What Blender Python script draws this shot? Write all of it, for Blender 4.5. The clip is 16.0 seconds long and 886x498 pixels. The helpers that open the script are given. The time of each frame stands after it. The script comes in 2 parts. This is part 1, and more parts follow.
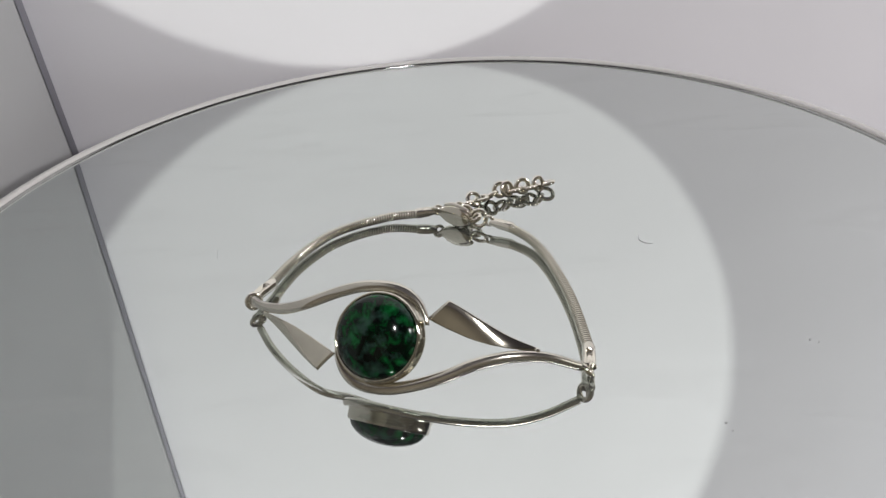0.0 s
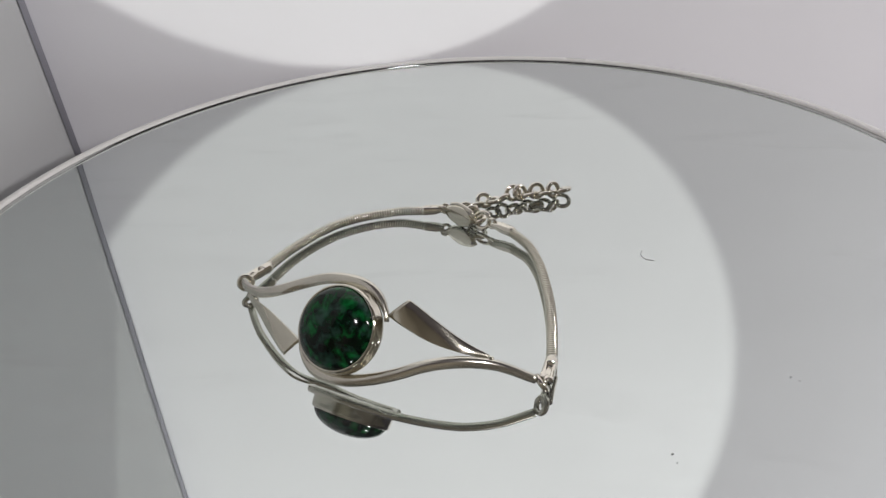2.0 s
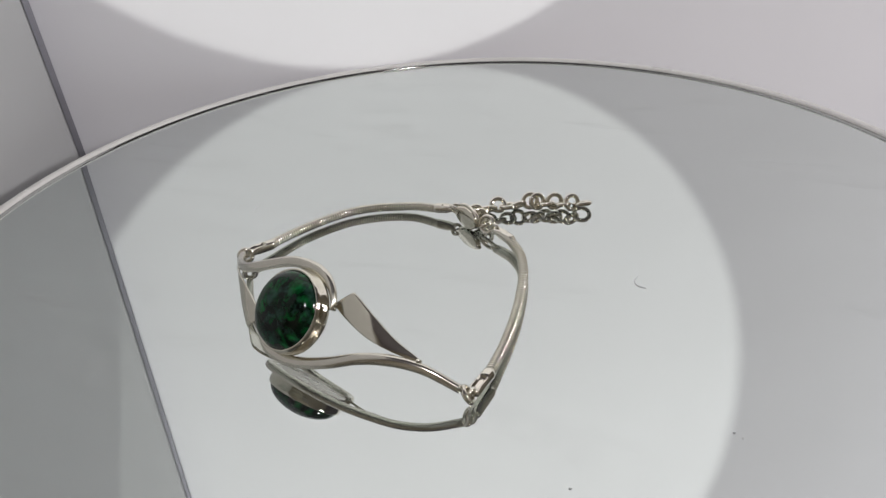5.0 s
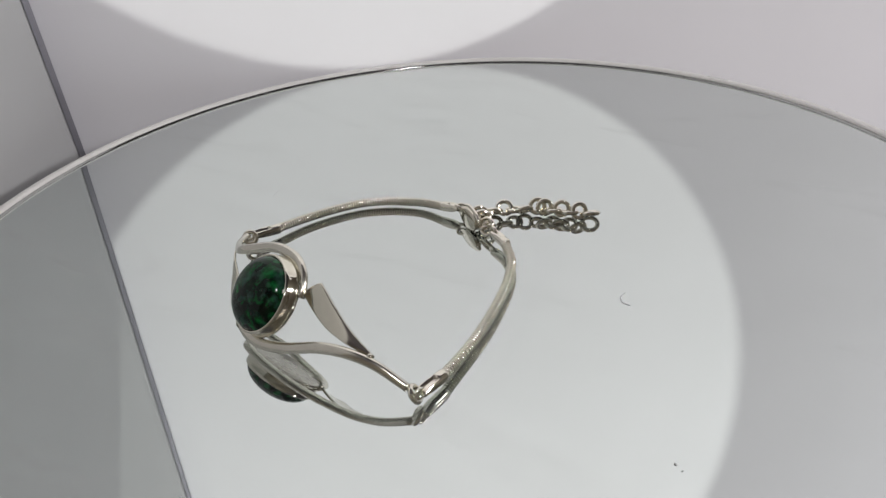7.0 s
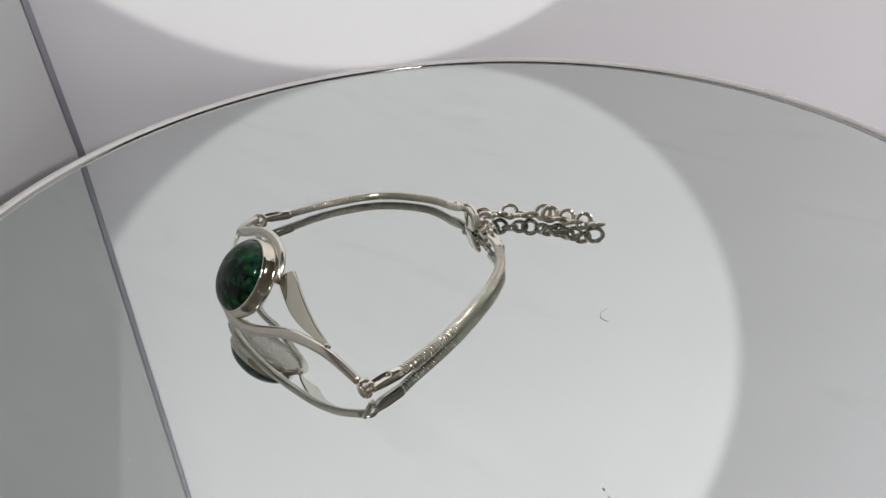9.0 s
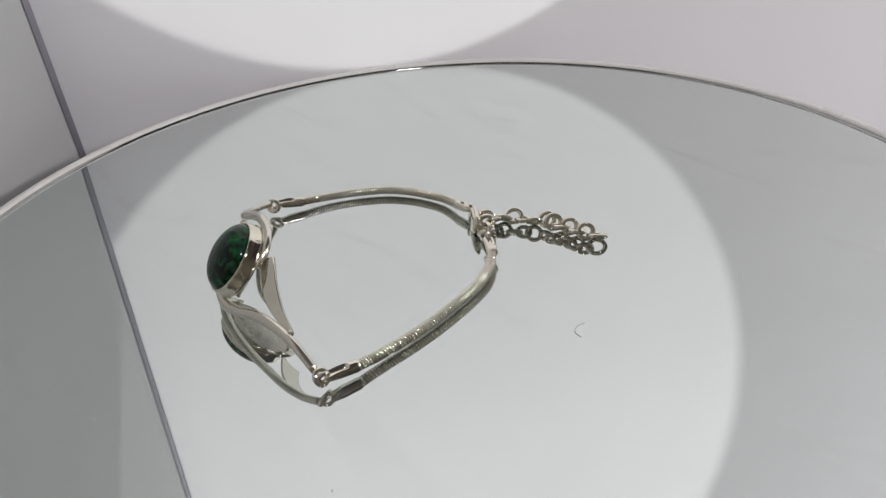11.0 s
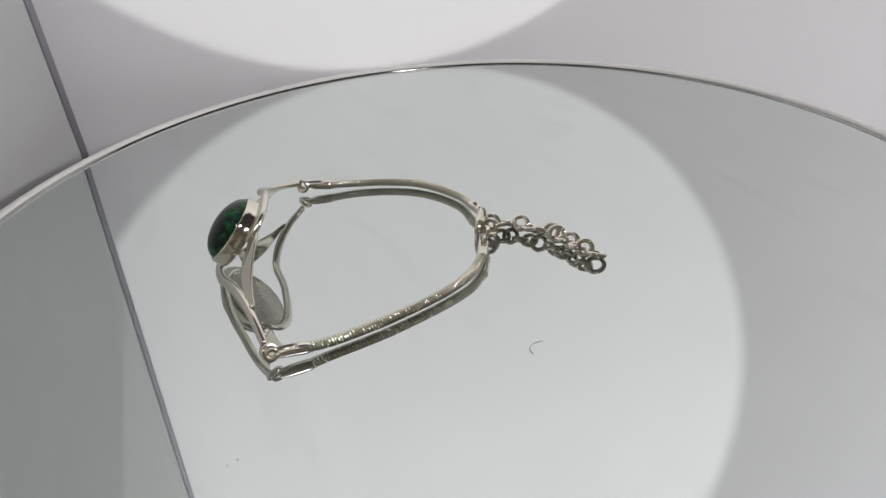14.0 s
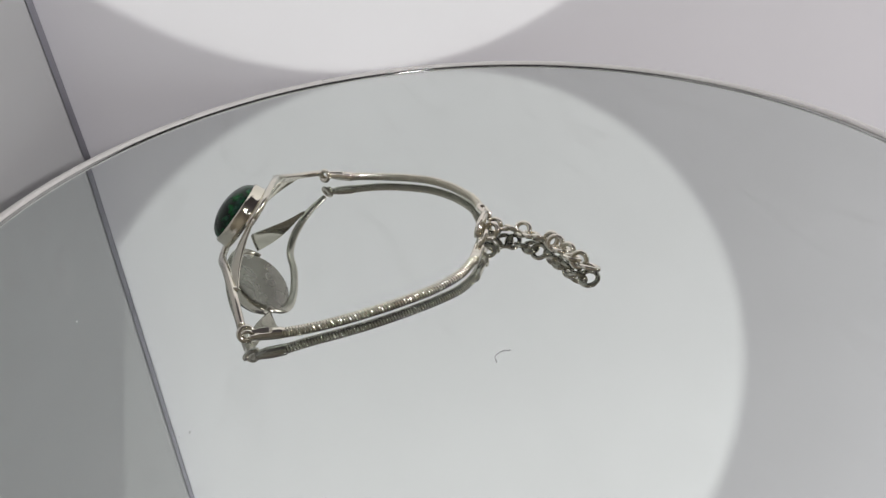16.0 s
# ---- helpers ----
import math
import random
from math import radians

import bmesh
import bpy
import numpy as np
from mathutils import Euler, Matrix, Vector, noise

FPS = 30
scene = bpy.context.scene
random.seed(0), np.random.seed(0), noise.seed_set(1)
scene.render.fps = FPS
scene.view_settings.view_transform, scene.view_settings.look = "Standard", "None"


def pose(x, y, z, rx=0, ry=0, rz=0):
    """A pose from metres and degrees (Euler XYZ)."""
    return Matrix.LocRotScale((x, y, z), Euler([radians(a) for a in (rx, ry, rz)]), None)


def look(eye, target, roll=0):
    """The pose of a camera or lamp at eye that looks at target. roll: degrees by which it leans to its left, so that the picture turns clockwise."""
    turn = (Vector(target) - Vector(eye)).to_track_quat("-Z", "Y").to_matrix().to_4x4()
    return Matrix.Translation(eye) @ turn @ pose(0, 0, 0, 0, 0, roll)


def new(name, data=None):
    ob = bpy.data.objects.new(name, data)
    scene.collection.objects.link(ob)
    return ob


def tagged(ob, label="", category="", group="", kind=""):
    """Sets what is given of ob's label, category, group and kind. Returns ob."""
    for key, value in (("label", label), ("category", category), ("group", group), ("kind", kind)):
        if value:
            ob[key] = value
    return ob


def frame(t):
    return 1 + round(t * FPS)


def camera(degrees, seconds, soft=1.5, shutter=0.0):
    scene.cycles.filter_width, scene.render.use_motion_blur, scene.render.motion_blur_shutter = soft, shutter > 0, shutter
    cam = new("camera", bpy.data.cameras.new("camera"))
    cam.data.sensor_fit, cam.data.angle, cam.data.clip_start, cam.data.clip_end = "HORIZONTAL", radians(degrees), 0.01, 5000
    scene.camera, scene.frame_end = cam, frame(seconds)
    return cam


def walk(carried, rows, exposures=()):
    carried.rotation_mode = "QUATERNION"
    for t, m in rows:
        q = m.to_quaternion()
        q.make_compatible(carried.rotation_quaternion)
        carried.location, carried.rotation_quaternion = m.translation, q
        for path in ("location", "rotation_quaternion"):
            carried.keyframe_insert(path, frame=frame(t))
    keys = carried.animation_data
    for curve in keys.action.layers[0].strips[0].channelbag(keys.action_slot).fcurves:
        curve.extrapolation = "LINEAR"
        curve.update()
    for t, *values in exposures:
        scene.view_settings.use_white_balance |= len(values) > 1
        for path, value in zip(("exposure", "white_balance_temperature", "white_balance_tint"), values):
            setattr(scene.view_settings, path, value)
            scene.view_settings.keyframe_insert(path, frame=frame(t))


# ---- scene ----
SECONDS = 16.0
MM = 0.001

# camera: one fixed stand, drifting by fractions of a degree
cam = camera(60.98, SECONDS, 1.35)
EYE, TILT = (0.0, -0.15339, 0.09311), (57.715, 3.403, -0.393)
# seconds, degrees turned to its left, degrees tilted up
DRIFT = [(0.0, -0.430, -0.086), (1.0, -0.301, -0.086), (2.0, -0.258, -0.086), (3.0, -0.129, -0.065), (4.0, 0.0, 0.0),
         (9.0, 0.0, 0.022), (12.0, 0.043, 0.108), (13.0, 0.086, 0.129), (14.0, 0.215, 0.129), (15.0, 0.301, 0.172), (16.0, 0.301, 0.258)]
walk(cam, [(t, pose(*EYE, *TILT) @ pose(0, 0, 0, up, left, 0)) for t, left, up in DRIFT])


# ---- light ----
def lamp(name, kind, m, watts, colour, **more):
    data = bpy.data.lights.new(name, kind)
    data.energy, data.color = watts, colour
    for key, value in more.items():
        setattr(data, key, value)
    ob = new(name, data)
    ob.matrix_world = m
    return ob


world = bpy.data.worlds.new("room_air")
scene.world = world
world.use_nodes = True
world.node_tree.nodes["Background"].inputs[0].default_value = (0.9, 0.93, 1.0, 1)
world.node_tree.nodes["Background"].inputs[1].default_value = 0.03

# small bright bulb above and behind the camera, a second one to its right, the round pool on the board
lamp("desk_bulb", "POINT", pose(0.124, -0.442, 0.65), 7.1, (1.0, 0.97, 0.98), shadow_soft_size=0.034)
lamp("side_bulb", "POINT", pose(0.832, -0.195, 0.38), 13.0, (0.99, 0.975, 0.985), shadow_soft_size=0.047)
# added spot, standing in for bulb light that the mirror throws on the board
SPOT_EYE, SPOT_AIM, SPOT_HALF = (0.206, -0.79, 1.0), (-0.0226, 0.1344, 0.2505), 8.385
lamp("mirror_bounce_spot", "SPOT", look(SPOT_EYE, SPOT_AIM), 34.0, (0.975, 0.995, 0.935), shadow_soft_size=0.0003, spot_size=radians(17.25), spot_blend=0.005)
# unseen fill, added to brighten the walls that the silver reflects
lamp("wall_fill", "AREA", look((-0.35, -0.7, 0.6), (-1.7, -1.2, 1.2)), 11.5, (1.0, 0.97, 0.93), shape="RECTANGLE", size=0.5, size_y=0.5)
scene.view_settings.exposure = 0.0


# ---- materials ----
def material(name, base, rough, metal=0.0, coat=0.0):
    m = bpy.data.materials.new(name)
    m.use_nodes = True
    b = m.node_tree.nodes["Principled BSDF"]
    b.inputs["Base Color"].default_value = (*base, 1)
    b.inputs["Roughness"].default_value = rough
    b.inputs["Metallic"].default_value = metal
    b.inputs["Coat Weight"].default_value = coat
    b.inputs["Coat Roughness"].default_value = 0.03
    return m, m.node_tree, b


def noise_ramp(tree, scale, stops, detail=4.0, stretch=None, distortion=0.0):
    """Noise in object space through a colour ramp of (place, colour) stops."""
    co = tree.nodes.new("ShaderNodeTexCoord")
    source = co.outputs["Object"]
    if stretch:
        mp = tree.nodes.new("ShaderNodeMapping")
        mp.inputs["Scale"].default_value = stretch
        tree.links.new(source, mp.inputs["Vector"])
        source = mp.outputs["Vector"]
    n = tree.nodes.new("ShaderNodeTexNoise")
    n.inputs["Scale"].default_value, n.inputs["Detail"].default_value, n.inputs["Distortion"].default_value = scale, detail, distortion
    tree.links.new(source, n.inputs["Vector"])
    r = tree.nodes.new("ShaderNodeValToRGB")
    while len(r.color_ramp.elements) < len(stops):
        r.color_ramp.elements.new(0.5)
    for e, (place, c) in zip(r.color_ramp.elements, stops):
        e.position, e.color = place, (*c, 1) if len(c) == 3 else (c[0], c[0], c[0], 1)
    tree.links.new(n.outputs["Fac"], r.inputs["Fac"])
    return n, r


def bump(tree, b, height, strength, distance):
    k = tree.nodes.new("ShaderNodeBump")
    k.inputs["Strength"].default_value, k.inputs["Distance"].default_value = strength, distance
    tree.links.new(height, k.inputs["Height"])
    tree.links.new(k.outputs["Normal"], b.inputs["Normal"])


def metal(name, base, low, high, scale, strength):
    m, tree, b = material(name, base, low, 1.0)
    n, r = noise_ramp(tree, scale, [(0.3, (low,)), (0.7, (high,))])
    tree.links.new(r.outputs["Color"], b.inputs["Roughness"])
    n2, r2 = noise_ramp(tree, scale * 0.12, [(0.3, tuple(c * 0.93 for c in base)), (0.7, base)])
    tree.links.new(r2.outputs["Color"], b.inputs["Base Color"])
    if strength:
        bump(tree, b, n.outputs["Fac"], strength, 0.0003)
    return m


silver = metal("polished_silver", (0.84, 0.805, 0.70), 0.05, 0.09, 2500, 0)
satin = metal("satin_silver", (0.54, 0.51, 0.45), 0.22, 0.34, 260, 0)
bezel_silver = metal("bezel_silver", (0.79, 0.755, 0.64), 0.05, 0.10, 500, 0.5)
wire_silver = metal("brushed_wire_silver", (0.77, 0.735, 0.64), 0.16, 0.24, 3500, 0)
leaf_silver = metal("leaf_silver", (0.785, 0.75, 0.635), 0.08, 0.14, 4000, 0)
chain_silver = metal("chain_silver", (0.86, 0.82, 0.69), 0.05, 0.08, 3000, 0)
groove_shade = metal("groove_shade_metal", (0.07, 0.065, 0.055), 0.3, 0.45, 3000, 0)


def board_material(name, base):
    m, tree, b = material(name, base, 0.75)
    n, r = noise_ramp(tree, 9, [(0.35, tuple(c * 0.965 for c in base)), (0.65, base)], 5)
    tree.links.new(r.outputs["Color"], b.inputs["Base Color"])
    g, _ = noise_ramp(tree, 1800, [(0, (0,)), (1, (1,))])
    bump(tree, b, g.outputs["Fac"], 0.12, 0.0001)
    return m


white_card = board_material("white_card", (0.78, 0.77, 0.80))
grey_card = board_material("side_card", (0.45, 0.45, 0.455))
edge_shade_foot_grey = board_material("edge_shade_foot_grey", (0.29, 0.285, 0.325))
white_table = board_material("white_table", (0.72, 0.71, 0.70))
room_paint = board_material("room_paint", (0.275, 0.25, 0.212))
room_ceiling_paint = board_material("ceiling_paint", (0.14, 0.13, 0.155))
room_floor_wood = board_material("floor_wood", (0.22, 0.16, 0.11))


def plastic():
    m, tree, b = material("white_plastic", (0.66, 0.645, 0.625), 0.3)
    n, r = noise_ramp(tree, 60, [(0.3, (0.25,)), (0.7, (0.42,))])
    tree.links.new(r.outputs["Color"], b.inputs["Roughness"])
    return m


white_plastic = plastic()


def mirror_material():
    """Silvered glass with a thin veil of dust and wipe streaks."""
    m, tree, b = material("mirror_glass", (0.665, 0.70, 0.685), 0.0, 1.0)
    dust = tree.nodes.new("ShaderNodeBsdfDiffuse")
    dust.inputs["Color"].default_value = (0.62, 0.63, 0.63, 1)
    n, r = noise_ramp(tree, 16, [(0.30, (0.010,)), (0.58, (0.03,)), (0.76, (0.10,))], 7, (1.0, 3.6, 1.0), 1.4)
    n2, r2 = noise_ramp(tree, 900, [(0.66, (0.0,)), (0.80, (0.06,))], 2)
    add = tree.nodes.new("ShaderNodeMath")
    tree.links.new(r.outputs["Color"], add.inputs[0])
    tree.links.new(r2.outputs["Color"], add.inputs[1])
    mix = tree.nodes.new("ShaderNodeMixShader")
    tree.links.new(add.outputs[0], mix.inputs[0])
    tree.links.new(b.outputs[0], mix.inputs[1])
    tree.links.new(dust.outputs[0], mix.inputs[2])
    tree.links.new(mix.outputs[0], tree.nodes["Material Output"].inputs[0])
    return m


mirror_glass = mirror_material()
bevel_glass = metal("bevelled_mirror_edge", (0.32, 0.32, 0.31), 0.06, 0.12, 900, 0.02)


def stone_material():
    """Polished green stone, mottled with near-black and pale green veins."""
    m, tree, b = material("green_stone", (0.02, 0.1, 0.04), 0.10, 0.0, 0.0)
    n, r = noise_ramp(tree, 520, [(0.40, (0.001, 0.003, 0.002)), (0.50, (0.001, 0.013, 0.004)), (0.58, (0.002, 0.05, 0.012)), (0.74, (0.006, 0.13, 0.03))], 6, (1.0, 0.75, 1.0), 0.35)
    n2, r2 = noise_ramp(tree, 430, [(0.50, (0,)), (0.68, (0.75,))], 5, None, 0.15)
    b.inputs["Specular IOR Level"].default_value = 0.25
    mix = tree.nodes.new("ShaderNodeMix")
    mix.data_type = "RGBA"
    tree.links.new(r2.outputs["Color"], mix.inputs["Factor"])
    tree.links.new(r.outputs["Color"], mix.inputs["A"])
    mix.inputs["B"].default_value = (0.026, 0.066, 0.05, 1)
    tree.links.new(mix.outputs["Result"], b.inputs["Base Color"])
    return m


green_stone = stone_material()
snoot_black = board_material("snoot_black", (0.03, 0.03, 0.032))
lint = material("grey_lint", (0.62, 0.62, 0.64), 0.9)[0]


# ---- mesh helpers ----
def part(name, bm, mat, parent=None, label="", smooth=True):
    """Links a bmesh as one mesh object, under a thing or a part."""
    me = bpy.data.meshes.new(name)
    bmesh.ops.recalc_face_normals(bm, faces=bm.faces)
    bm.to_mesh(me)
    bm.free()
    for p in me.polygons:
        p.use_smooth = smooth
    me.materials.append(mat)
    ob = new(name, me)
    if parent:
        ob.parent = parent
    if label:
        ob["label"] = label
    return ob


def spline(points, n):
    """n places along a smooth curve through the points."""
    p = np.array(points, float)
    e = np.vstack([2 * p[0] - p[1], p, 2 * p[-1] - p[-2]])
    x = np.linspace(0, len(p) - 1, 400)
    i = np.clip(x.astype(int), 0, len(p) - 2)
    u = (x - i)[:, None]
    a, b, c, d = e[i], e[i + 1], e[i + 2], e[i + 3]
    fine = 0.5 * (2 * b + (c - a) * u + (2 * a - 5 * b + 4 * c - d) * u ** 2 + (3 * b - a - 3 * c + d) * u ** 3)
    s = np.r_[0, np.cumsum(np.linalg.norm(np.diff(fine, axis=0), axis=1))]
    at = np.linspace(0, s[-1], n)
    return np.stack([np.interp(at, s, fine[:, k]) for k in range(3)], 1), s[-1]


def sweep(bm, path, section, ref, closed=False):
    """A skin of rings along the path; section(i, n) gives the ring's (side, up) pairs."""
    path = [Vector(p) for p in path]
    n, rings = len(path), []
    for i, p in enumerate(path):
        a, b = path[i - 1 if closed or i else 0], path[(i + 1) % n if closed else min(i + 1, n - 1)]
        tangent = (b - a).normalized()
        r = ref(i) if callable(ref) else ref
        side = tangent.cross(Vector(r)).normalized()
        up = side.cross(tangent)
        rings.append([bm.verts.new(p + side * s + up * w) for s, w in section(i, n)])
    for i in range(n if closed else n - 1):
        a, b = rings[i], rings[(i + 1) % n]
        for k in range(len(a)):
            bm.faces.new((a[k], a[k - 1], b[k - 1], b[k]))
    if not closed:
        bm.faces.new(rings[0])
        bm.faces.new(rings[-1][::-1])
    return rings


def oval(side, up, n=14):
    return [(side * math.cos(2 * math.pi * k / n), up * math.sin(2 * math.pi * k / n)) for k in range(n)]


def ring_mesh(centre, normal, radius, wire, stretch=1.0, n=28):
    """A round or oval wire ring."""
    bm = bmesh.new()
    nrm = Vector(normal).normalized()
    u = nrm.orthogonal().normalized()
    v = nrm.cross(u)
    path = [Vector(centre) + u * (radius * stretch * math.cos(2 * math.pi * k / n)) + v * (radius * math.sin(2 * math.pi * k / n)) for k in range(n)]
    sweep(bm, path, lambda i, m: oval(wire, wire, 10), tuple(nrm), True)
    return bm


def revolve(bm, profile, n, m=None, close=True):
    """Turns (radius, height) pairs round z, then applies m."""
    rings = []
    for r, z in profile:
        if r < 1e-9:
            rings.append([bm.verts.new((0, 0, z))])
        else:
            rings.append([bm.verts.new((r * math.cos(2 * math.pi * k / n), r * math.sin(2 * math.pi * k / n), z)) for k in range(n)])
    pairs = list(zip(rings, rings[1:])) + ([(rings[-1], rings[0])] if close else [])
    for a, b in pairs:
        for k in range(n):
            va = [a[k - 1], a[k]] if len(a) > 1 else [a[0]]
            vb = [b[k], b[k - 1]] if len(b) > 1 else [b[0]]
            if len(va) + len(vb) > 2:
                bm.faces.new(va + vb)
    if m:
        bmesh.ops.transform(bm, matrix=m, verts=bm.verts)


def slab(bm, lo, hi, bevel=0.0):
    """A bevelled block between two corners."""
    made = bmesh.ops.create_cube(bm, size=1.0)["verts"]
    for v in made:
        v.co = [lo[k] + (v.co[k] + 0.5) * (hi[k] - lo[k]) for k in range(3)]
    if bevel:
        edges = list({e for v in made for e in v.link_edges})
        bmesh.ops.bevel(bm, geom=edges, offset=bevel, segments=2, profile=0.5, affect="EDGES")


# ---- the setting ----
TABLE = -0.080


def build_room():
    def wall(name, lo, hi, mat, label):
        bm = bmesh.new()
        slab(bm, lo, hi)
        tagged(part(name, bm, mat, None, "", False), label, "wall", "", "structure")
    wall("wall_north", (-1.9, 1.6, -0.8), (1.9, 1.7, 2.05), room_paint, "plain painted room wall behind the table")
    wall("wall_south", (-1.9, -1.7, -0.8), (1.9, -1.6, 2.05), room_paint, "plain painted room wall facing the table")
    wall("wall_east", (1.8, -1.6, -0.8), (1.9, 1.6, 2.05), room_paint, "plain painted side wall of the room")
    wall("wall_west", (-1.9, -1.6, -0.8), (-1.8, 1.6, 2.05), room_paint, "plain painted side wall of the room")
    wall("ceiling", (-1.9, -1.7, 2.05), (1.9, 1.7, 2.15), room_ceiling_paint, "plain dark painted ceiling over the table")
    wall("floor", (-1.9, -1.7, -0.9), (1.9, 1.7, -0.8), room_floor_wood, "plain brown floor of the room")
    table = tagged(new("table"), "white table carrying the turntable and the boards", "table")
    bm = bmesh.new()
    slab(bm, (-0.55, -0.6, TABLE - 0.03), (0.75, 0.5, TABLE), 0.003)
    part("tabletop", bm, white_table, table, "", False)
    for x in (-0.5, 0.7):
        for y in (-0.55, 0.45):
            bm = bmesh.new()
            slab(bm, (x - 0.025, y - 0.025, -0.8), (x + 0.025, y + 0.025, TABLE - 0.03), 0.003)
            part("leg", bm, white_table, table, "", False)


# back board: a vertical sheet, its foot line turned by 12.3 degrees
BOARD_TURN = 12.3
CORNER = (-0.1396, 0.1020)


def build_boards():
    back = tagged(new("back_board"), "upright white card board behind the mirror turntable", "backdrop board")
    back.matrix_world = pose(CORNER[0], CORNER[1], TABLE, 0, 0, BOARD_TURN)
    bm = bmesh.new()
    slab(bm, (-0.06, 0.0, 0.0), (0.75, 0.005, 0.62), 0.0008)
    part("sheet", bm, white_card, back, "", False)
    side = tagged(new("side_board"), "upright pale grey card board beside the mirror turntable", "backdrop board")
    lean = Matrix.Rotation(radians(-1.4), 4, (-0.213, 0.977, 0.0))
    side.matrix_world = Matrix.Translation((CORNER[0] + 0.0070, CORNER[1] + 0.0002, 0)) @ lean @ pose(0, 0, TABLE, 0, 0, -94.0)
    bm = bmesh.new()
    round_edge = [(0.030 * (1 - math.sin(a)) - 0.0117, -0.030 * (1 - math.cos(a))) for a in [radians(3 * k) for k in range(13)]]
    outline = [(0.24, -0.014), (0.24, 0.0)] + round_edge + [(round_edge[-1][0], -0.014)]
    low = [bm.verts.new((x, y, 0.0)) for x, y in outline]
    high = [bm.verts.new((x, y, 0.42)) for x, y in outline]
    for k in range(len(outline)):
        bm.faces.new((low[k], low[k - 1], high[k - 1], high[k]))
    bm.faces.new(low)
    bm.faces.new(high[::-1])
    part("sheet", bm, grey_card, side, "", False)
    # dark strip that paints the shade where the board bends away
    bm = bmesh.new()
    bend = list(enumerate(round_edge))[4:]
    shade_line = [(x - 0.0003 * math.sin(radians(3 * k)), y + 0.0003 * math.cos(radians(3 * k))) for k, (x, y) in bend]
    inner = [p for k, p in bend]
    strips = [[bm.verts.new((x, y, z)) for x, y in line] for line in (shade_line, inner) for z in (0.0, 0.42)]
    for k in range(len(shade_line) - 1):
        bm.faces.new((strips[0][k], strips[0][k + 1], strips[1][k + 1], strips[1][k]))
        bm.faces.new((strips[2][k + 1], strips[2][k], strips[3][k], strips[3][k + 1]))
        bm.faces.new((strips[0][k + 1], strips[0][k], strips[2][k], strips[2][k + 1]))
        bm.faces.new((strips[1][k], strips[1][k + 1], strips[3][k + 1], strips[3][k]))
    part("edge_shade", bm, edge_shade_foot_grey, side, "dark grey strip painting shade along the bent edge")


def build_turntable():
    table = tagged(new("turntable"), "round mirror-topped turntable with a white plastic rim", "turntable")
    bm = bmesh.new()
    revolve(bm, [(0, 0), (0.1246, 0), (0.1246, -0.003), (0, -0.003)], 256, None, False)
    part("mirror", bm, mirror_glass, table, "dusty round mirror glass", False)
    bm = bmesh.new()
    revolve(bm, [(0.12462, -0.0001), (0.12482, 0.00012), (0.12500, 0.00034), (0.12515, 0.00050), (0.1252, -0.003), (0.12462, -0.003)], 256)
    part("bevel", bm, bevel_glass, table, "polished chamfer between mirror and rim")
    bm = bmesh.new()
    bead = [(0.1252, -0.004), (0.1252, 0.0005), (0.1254, 0.0009), (0.1260, 0.0012), (0.1273, 0.0012), (0.1281, 0.0008), (0.1285, 0.0002), (0.1286, -0.0015), (0.1286, -0.012), (0.1270, -0.013), (0.1252, -0.013)]
    revolve(bm, bead, 256)
    part("rim", bm, white_plastic, table, "white plastic rim")
    bm = bmesh.new()
    revolve(bm, [(0, -0.0045), (0.1245, -0.0045), (0.1245, -0.015), (0.105, -0.018), (0.1, -0.018), (0.098, -0.074), (0.094, -0.076), (0, -0.076)], 128, None, False)
    part("platter", bm, white_plastic, table)
    for k in range(4):
        bm = bmesh.new()
        a = math.radians(45 + 90 * k)
        revolve(bm, [(0, 0), (0.009, 0), (0.009, -0.0035), (0.008, -0.004), (0, -0.004)], 24, Matrix.Translation((0.085 * math.cos(a), 0.085 * math.sin(a), -0.076)), False)
        part("foot", bm, edge_shade_foot_grey, table)
    return table


# ---- the bracelet, in millimetres as it lies at the start ----
STONE_C = Vector((-14.85, -50.68, 10.85))
NORMAL = Vector((math.sin(radians(-20.6)) * math.cos(radians(42.2)), -math.cos(radians(-20.6)) * math.cos(radians(42.2)), math.sin(radians(42.2))))
ALONG = Vector((0, 0, 1)).cross(NORMAL).normalized()
ACROSS = NORMAL.cross(ALONG)
FACE = Matrix((ALONG, ACROSS, NORMAL)).transposed().to_4x4()
SET = Matrix.Translation(STONE_C * MM) @ FACE
BASE = Vector((-0.010, -0.024, 0.0))


def on_face(p):
    """From the setting's own axes (along, across, out) to the bracelet's space."""
    return tuple((STONE_C + ALONG * p[0] + ACROSS * p[1] + NORMAL * p[2]) * MM)


def half_turn(p, shift=0.0):
    """The opposite place on the centrepiece, whose two ends both droop a little."""
    droop = 2.7 * (p[0] / 34.6) ** 2
    return (-p[0] + shift, 2 * droop - p[1], p[2] - 1.2 * (p[0] / 28) ** 2)


def mm(points):
    return [tuple(MM * c for c in p) for p in points]


def wire(name, points, width, thick, parent, label=""):
    """A flattened half-round wire: width(u) and thick in millimetres."""
    path, _ = spline(points, 70)
    bm = bmesh.new()
    sweep(bm, path, lambda i, n: oval(width(i / (n - 1)) * MM / 2, thick * MM / 2, 16), tuple(NORMAL))
    return part(name, bm, wire_silver, parent, label)


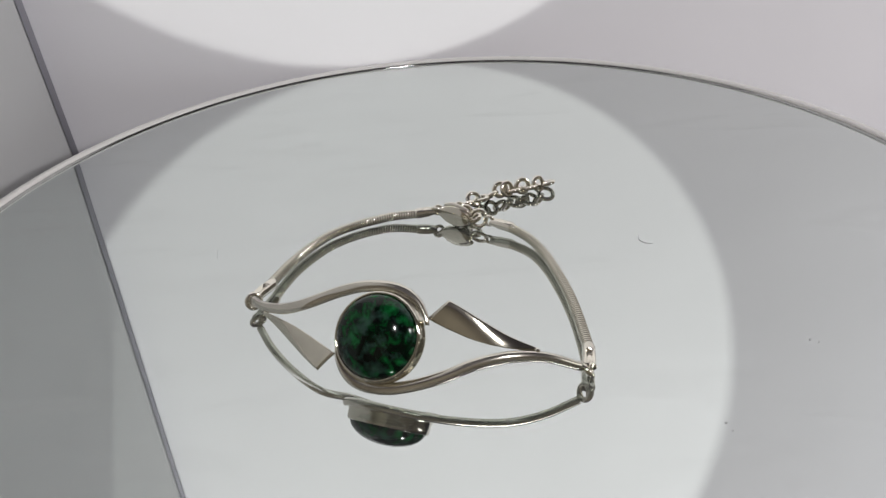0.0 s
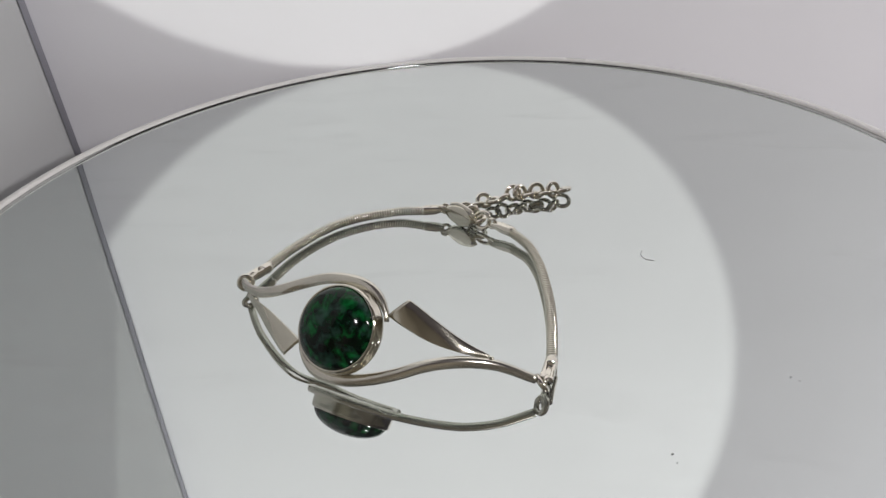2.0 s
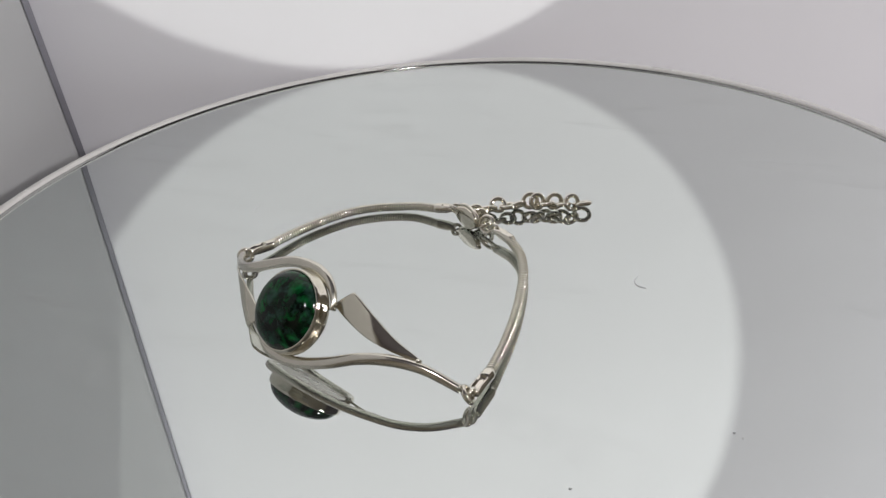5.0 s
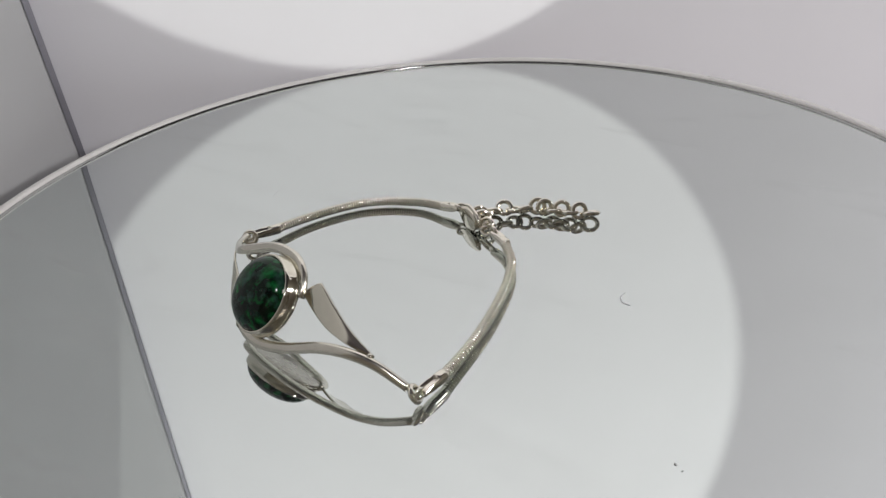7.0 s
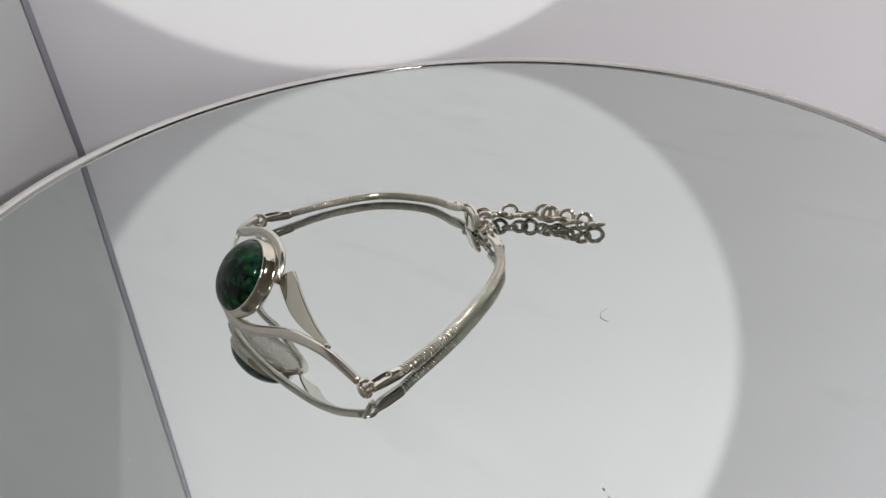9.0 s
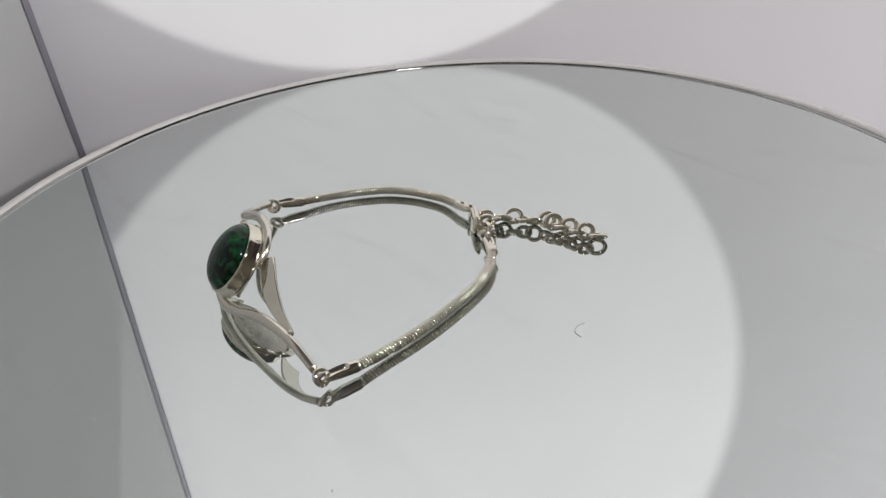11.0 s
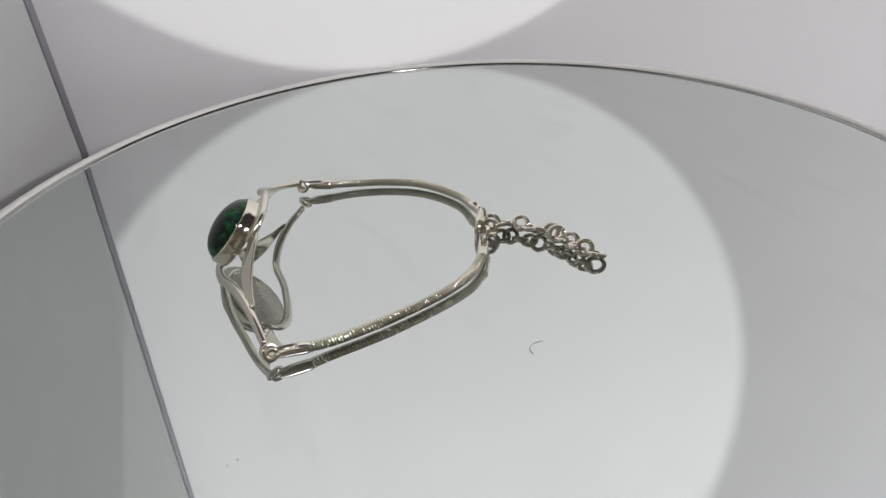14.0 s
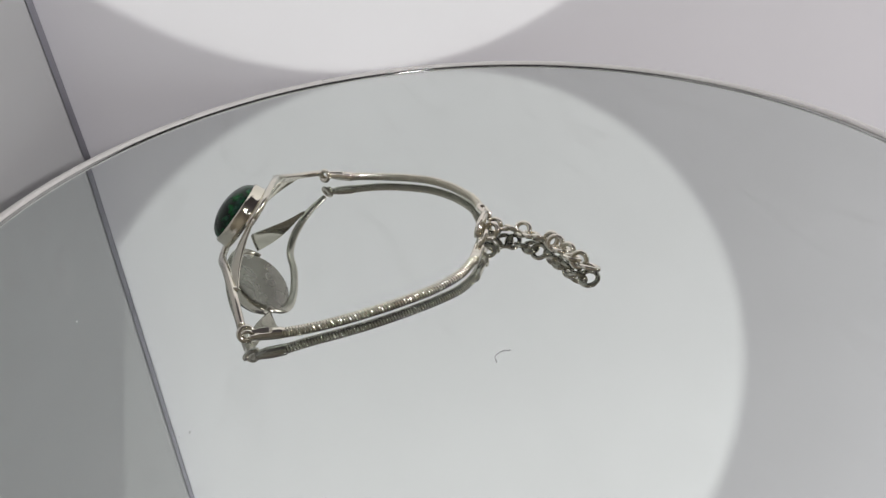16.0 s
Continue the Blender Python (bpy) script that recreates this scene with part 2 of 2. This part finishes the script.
def leaf(upper, lower, parent):
    """A folded leaf of sheet silver between two edges, its upper edge rolled outwards."""
    a, _ = spline(upper, 34)
    b, _ = spline(lower, 34)
    rows, cols, thick = 34, 17, 0.45 * MM
    front, rear = [], []
    bm = bmesh.new()
    for i in range(rows):
        pa, pb = Vector(a[i]), Vector(b[i])
        width = (pb - pa).length
        for k in range(cols):
            v = k / (cols - 1)
            lift = 0.075 * width * math.sin(math.pi * v) ** 0.8 * (1.0 - 0.45 * v)
            p = pa.lerp(pb, v) + NORMAL * lift
            front.append(bm.verts.new(p + NORMAL * thick / 2))
            rear.append(bm.verts.new(p - NORMAL * thick / 2))
    at = lambda s, i, k: s[i * cols + k]
    for i in range(rows - 1):
        for k in range(cols - 1):
            bm.faces.new((at(front, i, k), at(front, i, k + 1), at(front, i + 1, k + 1), at(front, i + 1, k)))
            bm.faces.new((at(rear, i, k), at(rear, i + 1, k), at(rear, i + 1, k + 1), at(rear, i, k + 1)))
        for k, flip in ((0, 1), (cols - 1, -1)):
            q = (at(front, i, k), at(front, i + 1, k), at(rear, i + 1, k), at(rear, i, k))
            bm.faces.new(q[::flip])
    for i in (0, rows - 1):
        for k in range(cols - 1):
            bm.faces.new((at(front, i, k), at(front, i, k + 1), at(rear, i, k + 1), at(rear, i, k)))
    return part("leaf", bm, leaf_silver, parent, "polished silver leaf with a rolled edge")


def snake_chain(points, parent):
    """A round snake chain: close-set ribs in a herringbone round a dark tube that paints their shade."""
    length = spline(points, 10)[1]
    ribs = int(length / (0.62 * MM))
    n = ribs * 10
    path, _ = spline(points, n)
    bm = bmesh.new()
    rows, around, radius = 4, 56, 1.10 * MM
    pts = [Vector(p) for p in path]
    rings = []
    for i, p in enumerate(pts):
        tangent = (pts[min(i + 1, n - 1)] - pts[max(i - 1, 0)]).normalized()
        side = tangent.cross(Vector((0, 0, 1))).normalized()
        up = side.cross(tangent)
        ring = []
        for k in range(around):
            a = 2 * math.pi * k / around
            zigzag = abs((rows * a / (2 * math.pi)) % 2 - 1)
            rib = abs(math.sin(math.pi * (i / 10.0 + 0.45 * zigzag) + 0.16)) ** 0.7
            seam = min(1.0, 2.5 * abs(math.sin(rows * a / 2 + 0.05)))
            r = radius * (0.85 + 0.15 * rib * (0.85 + 0.15 * seam))
            ring.append(bm.verts.new(p + side * (r * math.cos(a)) + up * (r * math.sin(a))))
        rings.append(ring)
    for a, b in zip(rings, rings[1:]):
        for k in range(around):
            bm.faces.new((a[k], a[k - 1], b[k - 1], b[k]))
    bm.faces.new(rings[0])
    bm.faces.new(rings[-1][::-1])
    chain = part("snake_chain", bm, chain_silver, parent, "ribbed silver snake chain")
    # dark tube, its colour standing in for shade in the grooves
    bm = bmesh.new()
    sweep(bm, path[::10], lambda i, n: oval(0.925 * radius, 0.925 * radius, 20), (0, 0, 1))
    part("shade_core", bm, groove_shade, chain, "dark tube painting shade between the chain's ribs")
    return chain


def end_cap(start, end, parent):
    """A tube cap with a crimped lip, folded down to a slotted tab."""
    path, length = spline([start, end], 30)
    bm = bmesh.new()

    def section(i, n):
        u = i / (n - 1)
        r = 1.24 if u > 0.06 else 1.14
        tab = min(1.0, max(0.0, (u - 0.62) / 0.3))
        ring = oval((r + 0.04 * tab) * MM, (r - 0.40 * tab) * MM, 32)
        slot = min(1.0, max(0.0, (u - 0.34) / 0.06)) * (u < 0.97)
        return [(x, y * (1 - 0.75 * slot) if y > 0 and abs(x) < 0.5 * MM else y) for x, y in ring]
    sweep(bm, path, section, (0.15, 0.1, 1))
    cap = part("end_cap", bm, silver, parent, "polished silver end cap")
    way = (Vector(end) - Vector(start)).normalized()
    part("loop", ring_mesh(tuple(Vector(end) + way * 0.0006), tuple(way.cross(Vector((0.2, 0.1, 1)))), 1.05 * MM, 0.42 * MM), silver, cap)
    return cap


def build_bracelet():
    b = tagged(new("bracelet"), "silver bracelet with green stone and snake chain, lying on the mirror", "bracelet")
    b.location = BASE

    # setting: bezel cup with a closed back, and the domed stone
    bm = bmesh.new()
    revolve(bm, [(7.42 * MM, 0.10 * MM), (7.62 * MM, 0.28 * MM), (7.86 * MM, 0.12 * MM), (8.0 * MM, -0.5 * MM), (8.05 * MM, -1.7 * MM), (8.25 * MM, -2.0 * MM), (8.25 * MM, -2.6 * MM), (8.0 * MM, -2.9 * MM), (0, -2.95 * MM), (0, -1.2 * MM), (7.42 * MM, -1.2 * MM)], 96, SET, False)
    part("bezel", bm, bezel_silver, b, "polished silver bezel cup")
    bm = bmesh.new()
    revolve(bm, [(0, -2.96 * MM), (7.7 * MM, -2.96 * MM), (7.85 * MM, -3.02 * MM), (7.9 * MM, -3.12 * MM), (7.6 * MM, -3.25 * MM), (0, -3.25 * MM)], 80, SET, False)
    part("back_plate", bm, satin, b, "scratched satin silver back plate")
    bm = bmesh.new()
    dome = [(7.45 * MM * math.cos(a), (-0.5 + 4.2 * math.sin(a) ** 0.95) * MM) for a in [radians(3 + 87 * k / 20) for k in range(20)]]
    revolve(bm, [(7.45 * MM, -1.1 * MM)] + dome + [(0, 3.7 * MM)], 80, SET, False)
    part("stone", bm, green_stone, b, "polished mottled green stone")

    # the two S-curved wires and the two leaves
    upper = [(-33.8, 2.7, -13.6), (-28.8, 1.7, -9.6), (-22.4, 1.8, -5.9), (-16.7, 3.4, -3.6), (-11.4, 6.2, -3.6), (-6.7, 8.1, -3.1), (-2.7, 8.9, -3.0), (1.1, 8.9, -3.1), (4.7, 7.5, -3.3), (6.9, 5.3, -3.4), (7.7, 3.6, -3.4)]
    lower = [(34.2, 1.5, -12.0), (28.4, 1.9, -8.1), (22.9, 0.8, -5.5), (17.5, -1.5, -4.1), (12.3, -4.7, -3.3), (7.2, -7.2, -3.0), (2.3, -8.7, -2.9), (-2.4, -8.8, -2.9), (-5.4, -7.5, -2.8), (-7.3, -5.4, -2.7), (-8.1, -3.3, -2.7)]
    width = lambda u: 1.6 + 0.6 * min(1.0, u / 0.3) - 1.5 * max(0.0, (u - 0.86) / 0.14)
    wire("upper_wire", [on_face(p) for p in upper], width, 1.6, b, "polished half-round silver wire")
    wire("lower_wire", [on_face(p) for p in lower], width, 1.6, b, "polished half-round silver wire")
    top = [(10.6, 8.5, -3.8), (12.6, 7.8, -4.1), (16.8, 6.1, -4.9), (21.8, 4.3, -6.2), (27.3, 3.1, -7.9)]
    foot = [(7.6, 4.7, -3.3), (11.2, 3.6, -3.5), (16.8, 2.4, -4.0), (22.1, 2.2, -5.3), (27.3, 2.6, -7.9)]
    proud = [(10.9, 8.5, -3.2), (12.9, 7.8, -3.5), (16.9, 6.2, -4.3), (21.8, 4.4, -5.8), (27.3, 3.1, -7.9)]
    leaf([on_face(p) for p in proud], [on_face(p) for p in foot], b)
    leaf([on_face(half_turn(p, -1.0)) for p in top], [on_face(half_turn(p, -1.0)) for p in foot], b)
    for p in ((26.9, 2.7, -7.4),):
        bm = bmesh.new()
        bmesh.ops.create_uvsphere(bm, u_segments=14, v_segments=10, radius=0.55 * MM, matrix=Matrix.Translation(on_face(p)))
        part("solder_bead", bm, silver, b, "tiny silver bead at the leaf tip")

    # rings, caps and chains of both arms
    part("jump_ring", ring_mesh((-0.0427, -0.0266, 0.0025), (0.55, -0.75, 0.35), 1.42 * MM, 0.56 * MM), silver, b)
    part("jump_ring", ring_mesh((0.0217, -0.0529, 0.0026), (0.75, 0.35, 0.5), 1.42 * MM, 0.56 * MM), silver, b)
    end_cap((-0.0400, -0.0193, 0.0019), (-0.0429, -0.0256, 0.0026), b)
    end_cap((0.0233, -0.0458, 0.0021), (0.0224, -0.0521, 0.0026), b)
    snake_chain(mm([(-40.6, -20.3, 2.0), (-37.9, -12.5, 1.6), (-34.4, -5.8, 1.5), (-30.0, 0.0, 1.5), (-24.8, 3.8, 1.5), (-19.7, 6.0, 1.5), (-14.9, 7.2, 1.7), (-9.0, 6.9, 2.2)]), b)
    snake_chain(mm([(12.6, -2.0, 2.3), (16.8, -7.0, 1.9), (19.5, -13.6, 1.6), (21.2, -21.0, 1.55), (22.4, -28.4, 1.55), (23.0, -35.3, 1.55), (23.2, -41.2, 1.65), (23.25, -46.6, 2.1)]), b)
    end_cap((-0.0096, 0.0069, 0.0022), (-0.0047, 0.0072, 0.0027), b)
    end_cap((0.0133, -0.0024, 0.0023), (0.0085, 0.0006, 0.0026), b)

    # lobster clasp: a drop-shaped flat body standing on edge, with its lever
    bm = bmesh.new()
    start, end = Vector((-0.0040, 0.0067, 0.0030)), Vector((0.0037, 0.0016, 0.0026))
    way = (end - start).normalized()
    flat = way.cross(Vector((0.12, 0.1, 1))).normalized()
    rise = flat.cross(way)
    outline = []
    for k in range(28):
        a = 2 * math.pi * k / 28
        x, y = math.cos(a), math.sin(a)
        outline.append(((x * 0.5 + 0.5) * (end - start).length, y * (2.45 - 0.8 * (x < 0) * x * x + 0.2 * x) * MM))
    faces = []
    for w in (-0.85, -0.55, 0.55, 0.85):
        shrink = 0.86 if abs(w) > 0.6 else 1.0
        mid = (end - start).length / 2
        faces.append([bm.verts.new(start + way * (mid + (x - mid) * shrink) + rise * (y * shrink) + flat * (w * MM)) for x, y in outline])
    for p, q in zip(faces, faces[1:]):
        for k in range(28):
            bm.faces.new((p[k], p[k - 1], q[k - 1], q[k]))
    bm.faces.new(faces[0])
    bm.faces.new(faces[-1][::-1])
    clasp = part("lobster_clasp", bm, leaf_silver, b, "flat silver lobster clasp")
    bm = bmesh.new()
    path, _ = spline([tuple(start + way * (0.0018) + rise * 0.0019), tuple(start + way * 0.0042 + rise * 0.0027), tuple(start + way * 0.0075 + rise * 0.0022), tuple(end + rise * 0.001)], 20)
    sweep(bm, path, lambda i, n: oval(0.5 * MM, 0.42 * MM, 10), tuple(flat))
    part("lever", bm, silver, clasp, "small curved clasp lever")
    part("swivel_ring", ring_mesh(tuple(start + way * -0.0002), (0.4, 0.6, 0.7), 1.3 * MM, 0.42 * MM), silver, clasp)
    part("jump_ring", ring_mesh((0.0056, 0.0024, 0.0026), (-0.35, -0.85, 0.45), 1.95 * MM, 0.48 * MM), silver, b)

    # extension chain: round links, leaning back and lying flat by turns
    rng = random.Random(7)
    leaning, lying = Vector((0.60, -0.60, 0.52)), Vector((-0.24, 0.32, 0.9))
    links = [(4.4, 3.9, 1), (2.6, 5.6, 0), (0.9, 7.2, 0), (1.8, 9.2, 1), (3.0, 10.9, 1), (4.9, 12.6, 0), (7.0, 13.7, 1), (9.3, 14.9, 1), (11.8, 16.8, 0), (13.6, 17.0, 0), (15.6, 17.6, 1), (17.6, 18.2, 0), (19.6, 18.4, 1), (21.8, 18.9, 0), (24.0, 20.4, 1)]
    for i, (x, y, flat_lying) in enumerate(links):
        stray = 0.05 if i == len(links) - 1 else 0.3
        normal = (lying if flat_lying else leaning) + Vector([rng.uniform(-stray, stray) for k in range(3)])
        normal.normalize()
        last = i == len(links) - 1
        size = 1.9 if last else 1.65
        part("chain_link", ring_mesh((x * MM, y * MM, (1.5 if last else 1.75 if flat_lying else 2.35) * MM), tuple(normal), size * MM, 0.58 * MM, 1.04), silver, b)

    # everything was laid out round the turntable's axis: bring it to the bracelet's own base
    for o in b.children:
        o.matrix_parent_inverse = Matrix.Translation(-BASE)
    return b


def build_dust():
    """Lint and specks lying on the mirror, each a thing of its own."""
    made = []

    def fibre(x, y, shape, thick):
        bm = bmesh.new()
        path, _ = spline(mm(shape), 20)
        sweep(bm, path, lambda i, n: oval(thick * MM, thick * MM * 0.6, 6), (0, 0, 1))
        ob = tagged(part("lint_fibre", bm, lint), "tiny curled grey lint fibre on the mirror", "lint", "dust on the mirror")
        made.append((ob, Vector((x * MM, y * MM, 0.0))))

    def speck(x, y, size):
        bm = bmesh.new()
        bmesh.ops.create_icosphere(bm, subdivisions=1, radius=size * MM, matrix=Matrix.Translation((0, 0, size * MM * 0.5)) @ Matrix.Diagonal((1.3, 0.8, 0.5, 1)))
        ob = tagged(part("dust_speck", bm, lint), "tiny pale grey dust speck on the mirror", "dust speck", "dust on the mirror")
        made.append((ob, Vector((x * MM, y * MM, 0.0))))
    fibre(43.2, -7.0, [(-1.0, 2.0, 0.06), (-1.3, 0.2, 0.06), (-0.3, -1.4, 0.06), (1.5, -1.7, 0.06)], 0.12)
    fibre(-56.6, -3.2, [(-0.3, 2.2, 0.05), (0.1, 0.0, 0.05), (0.6, -2.4, 0.05)], 0.05)
    for x, y, s in ((64.9, -44.8, 0.24), (42.8, -64.6, 0.22), (0.2, -87.4, 0.22), (66.2, -45.6, 0.15), (43.3, -66.4, 0.15)):
        speck(x, y, s)
    return made


def build_pool_snoot():
    """An unseen snoot, added to shape the pool's edge: a closed tapered housing whose slanting mouth trims the beam,
    near the source above and farther off below.
    """
    snoot = tagged(new("added_pool_snoot"), "added black snoot on a ceiling stem, shaping the pool's edge", "lamp")
    m = look(SPOT_EYE, SPOT_AIM)
    n = 96
    hole, edge, rear = [], [], []
    wide, trim = math.tan(radians(8.7)), math.tan(radians(SPOT_HALF))
    near, far = 0.03, 0.30
    slope = (far - near) / (trim * (far + near))
    flat = near * (1 + slope * trim)
    bm, plate = bmesh.new(), bmesh.new()
    for k in range(n):
        c, w = math.cos(2 * math.pi * k / n), math.sin(2 * math.pi * k / n)
        rows = []
        for q in (trim, wide):
            d = flat / (1 + slope * w * q)
            rows.append(m @ Vector((c * q * d, w * q * d, -d)))
        hole.append(plate.verts.new(rows[0]))
        edge.append(plate.verts.new(rows[1]))
        rear.append((bm.verts.new(rows[1]), bm.verts.new(m @ Vector((c * 0.03, w * 0.03, 0.0))), bm.verts.new(m @ Vector((c * 0.022, w * 0.022, 0.04)))))
    for k in range(n):
        plate.faces.new((hole[k], hole[k - 1], edge[k - 1], edge[k]))
        for a, c in ((0, 1), (1, 2)):
            bm.faces.new((rear[k][a], rear[k - 1][a], rear[k - 1][c], rear[k][c]))
    bm.faces.new([r[2] for r in rear])
    part("mouth_plate", plate, snoot_black, snoot, "", False)
    part("housing", bm, snoot_black, snoot)
    bm = bmesh.new()
    path, _ = spline([tuple(m @ Vector((0, 0, 0.038))), tuple(m @ Vector((0, 0.02, 0.10))), (0.206, -0.93, 1.35), (0.206, -0.95, 2.05)], 30)
    sweep(bm, path, lambda i, k: oval(0.006, 0.006, 12), (1, 0, 0))
    part("stem", bm, snoot_black, snoot)


build_room()
build_pool_snoot()
build_boards()
turntable = build_turntable()
bracelet = build_bracelet()
dust = build_dust()


def turn(t):
    """Degrees that the turntable has turned, clockwise from above."""
    return -(4.5746 * t + 0.1034 * t * (t - 16) / 64)


def motions():
    times = [0.5 * k for k in range(33)]
    walk(turntable, [(t, pose(0, 0, 0, 0, 0, turn(t))) for t in times])
    walk(bracelet, [(t, pose(0, 0, 0, 0, 0, turn(t)) @ Matrix.Translation(BASE)) for t in times])
    for ob, place in dust:
        walk(ob, [(t, pose(0, 0, 0, 0, 0, turn(t)) @ Matrix.Translation(place)) for t in times])


motions()
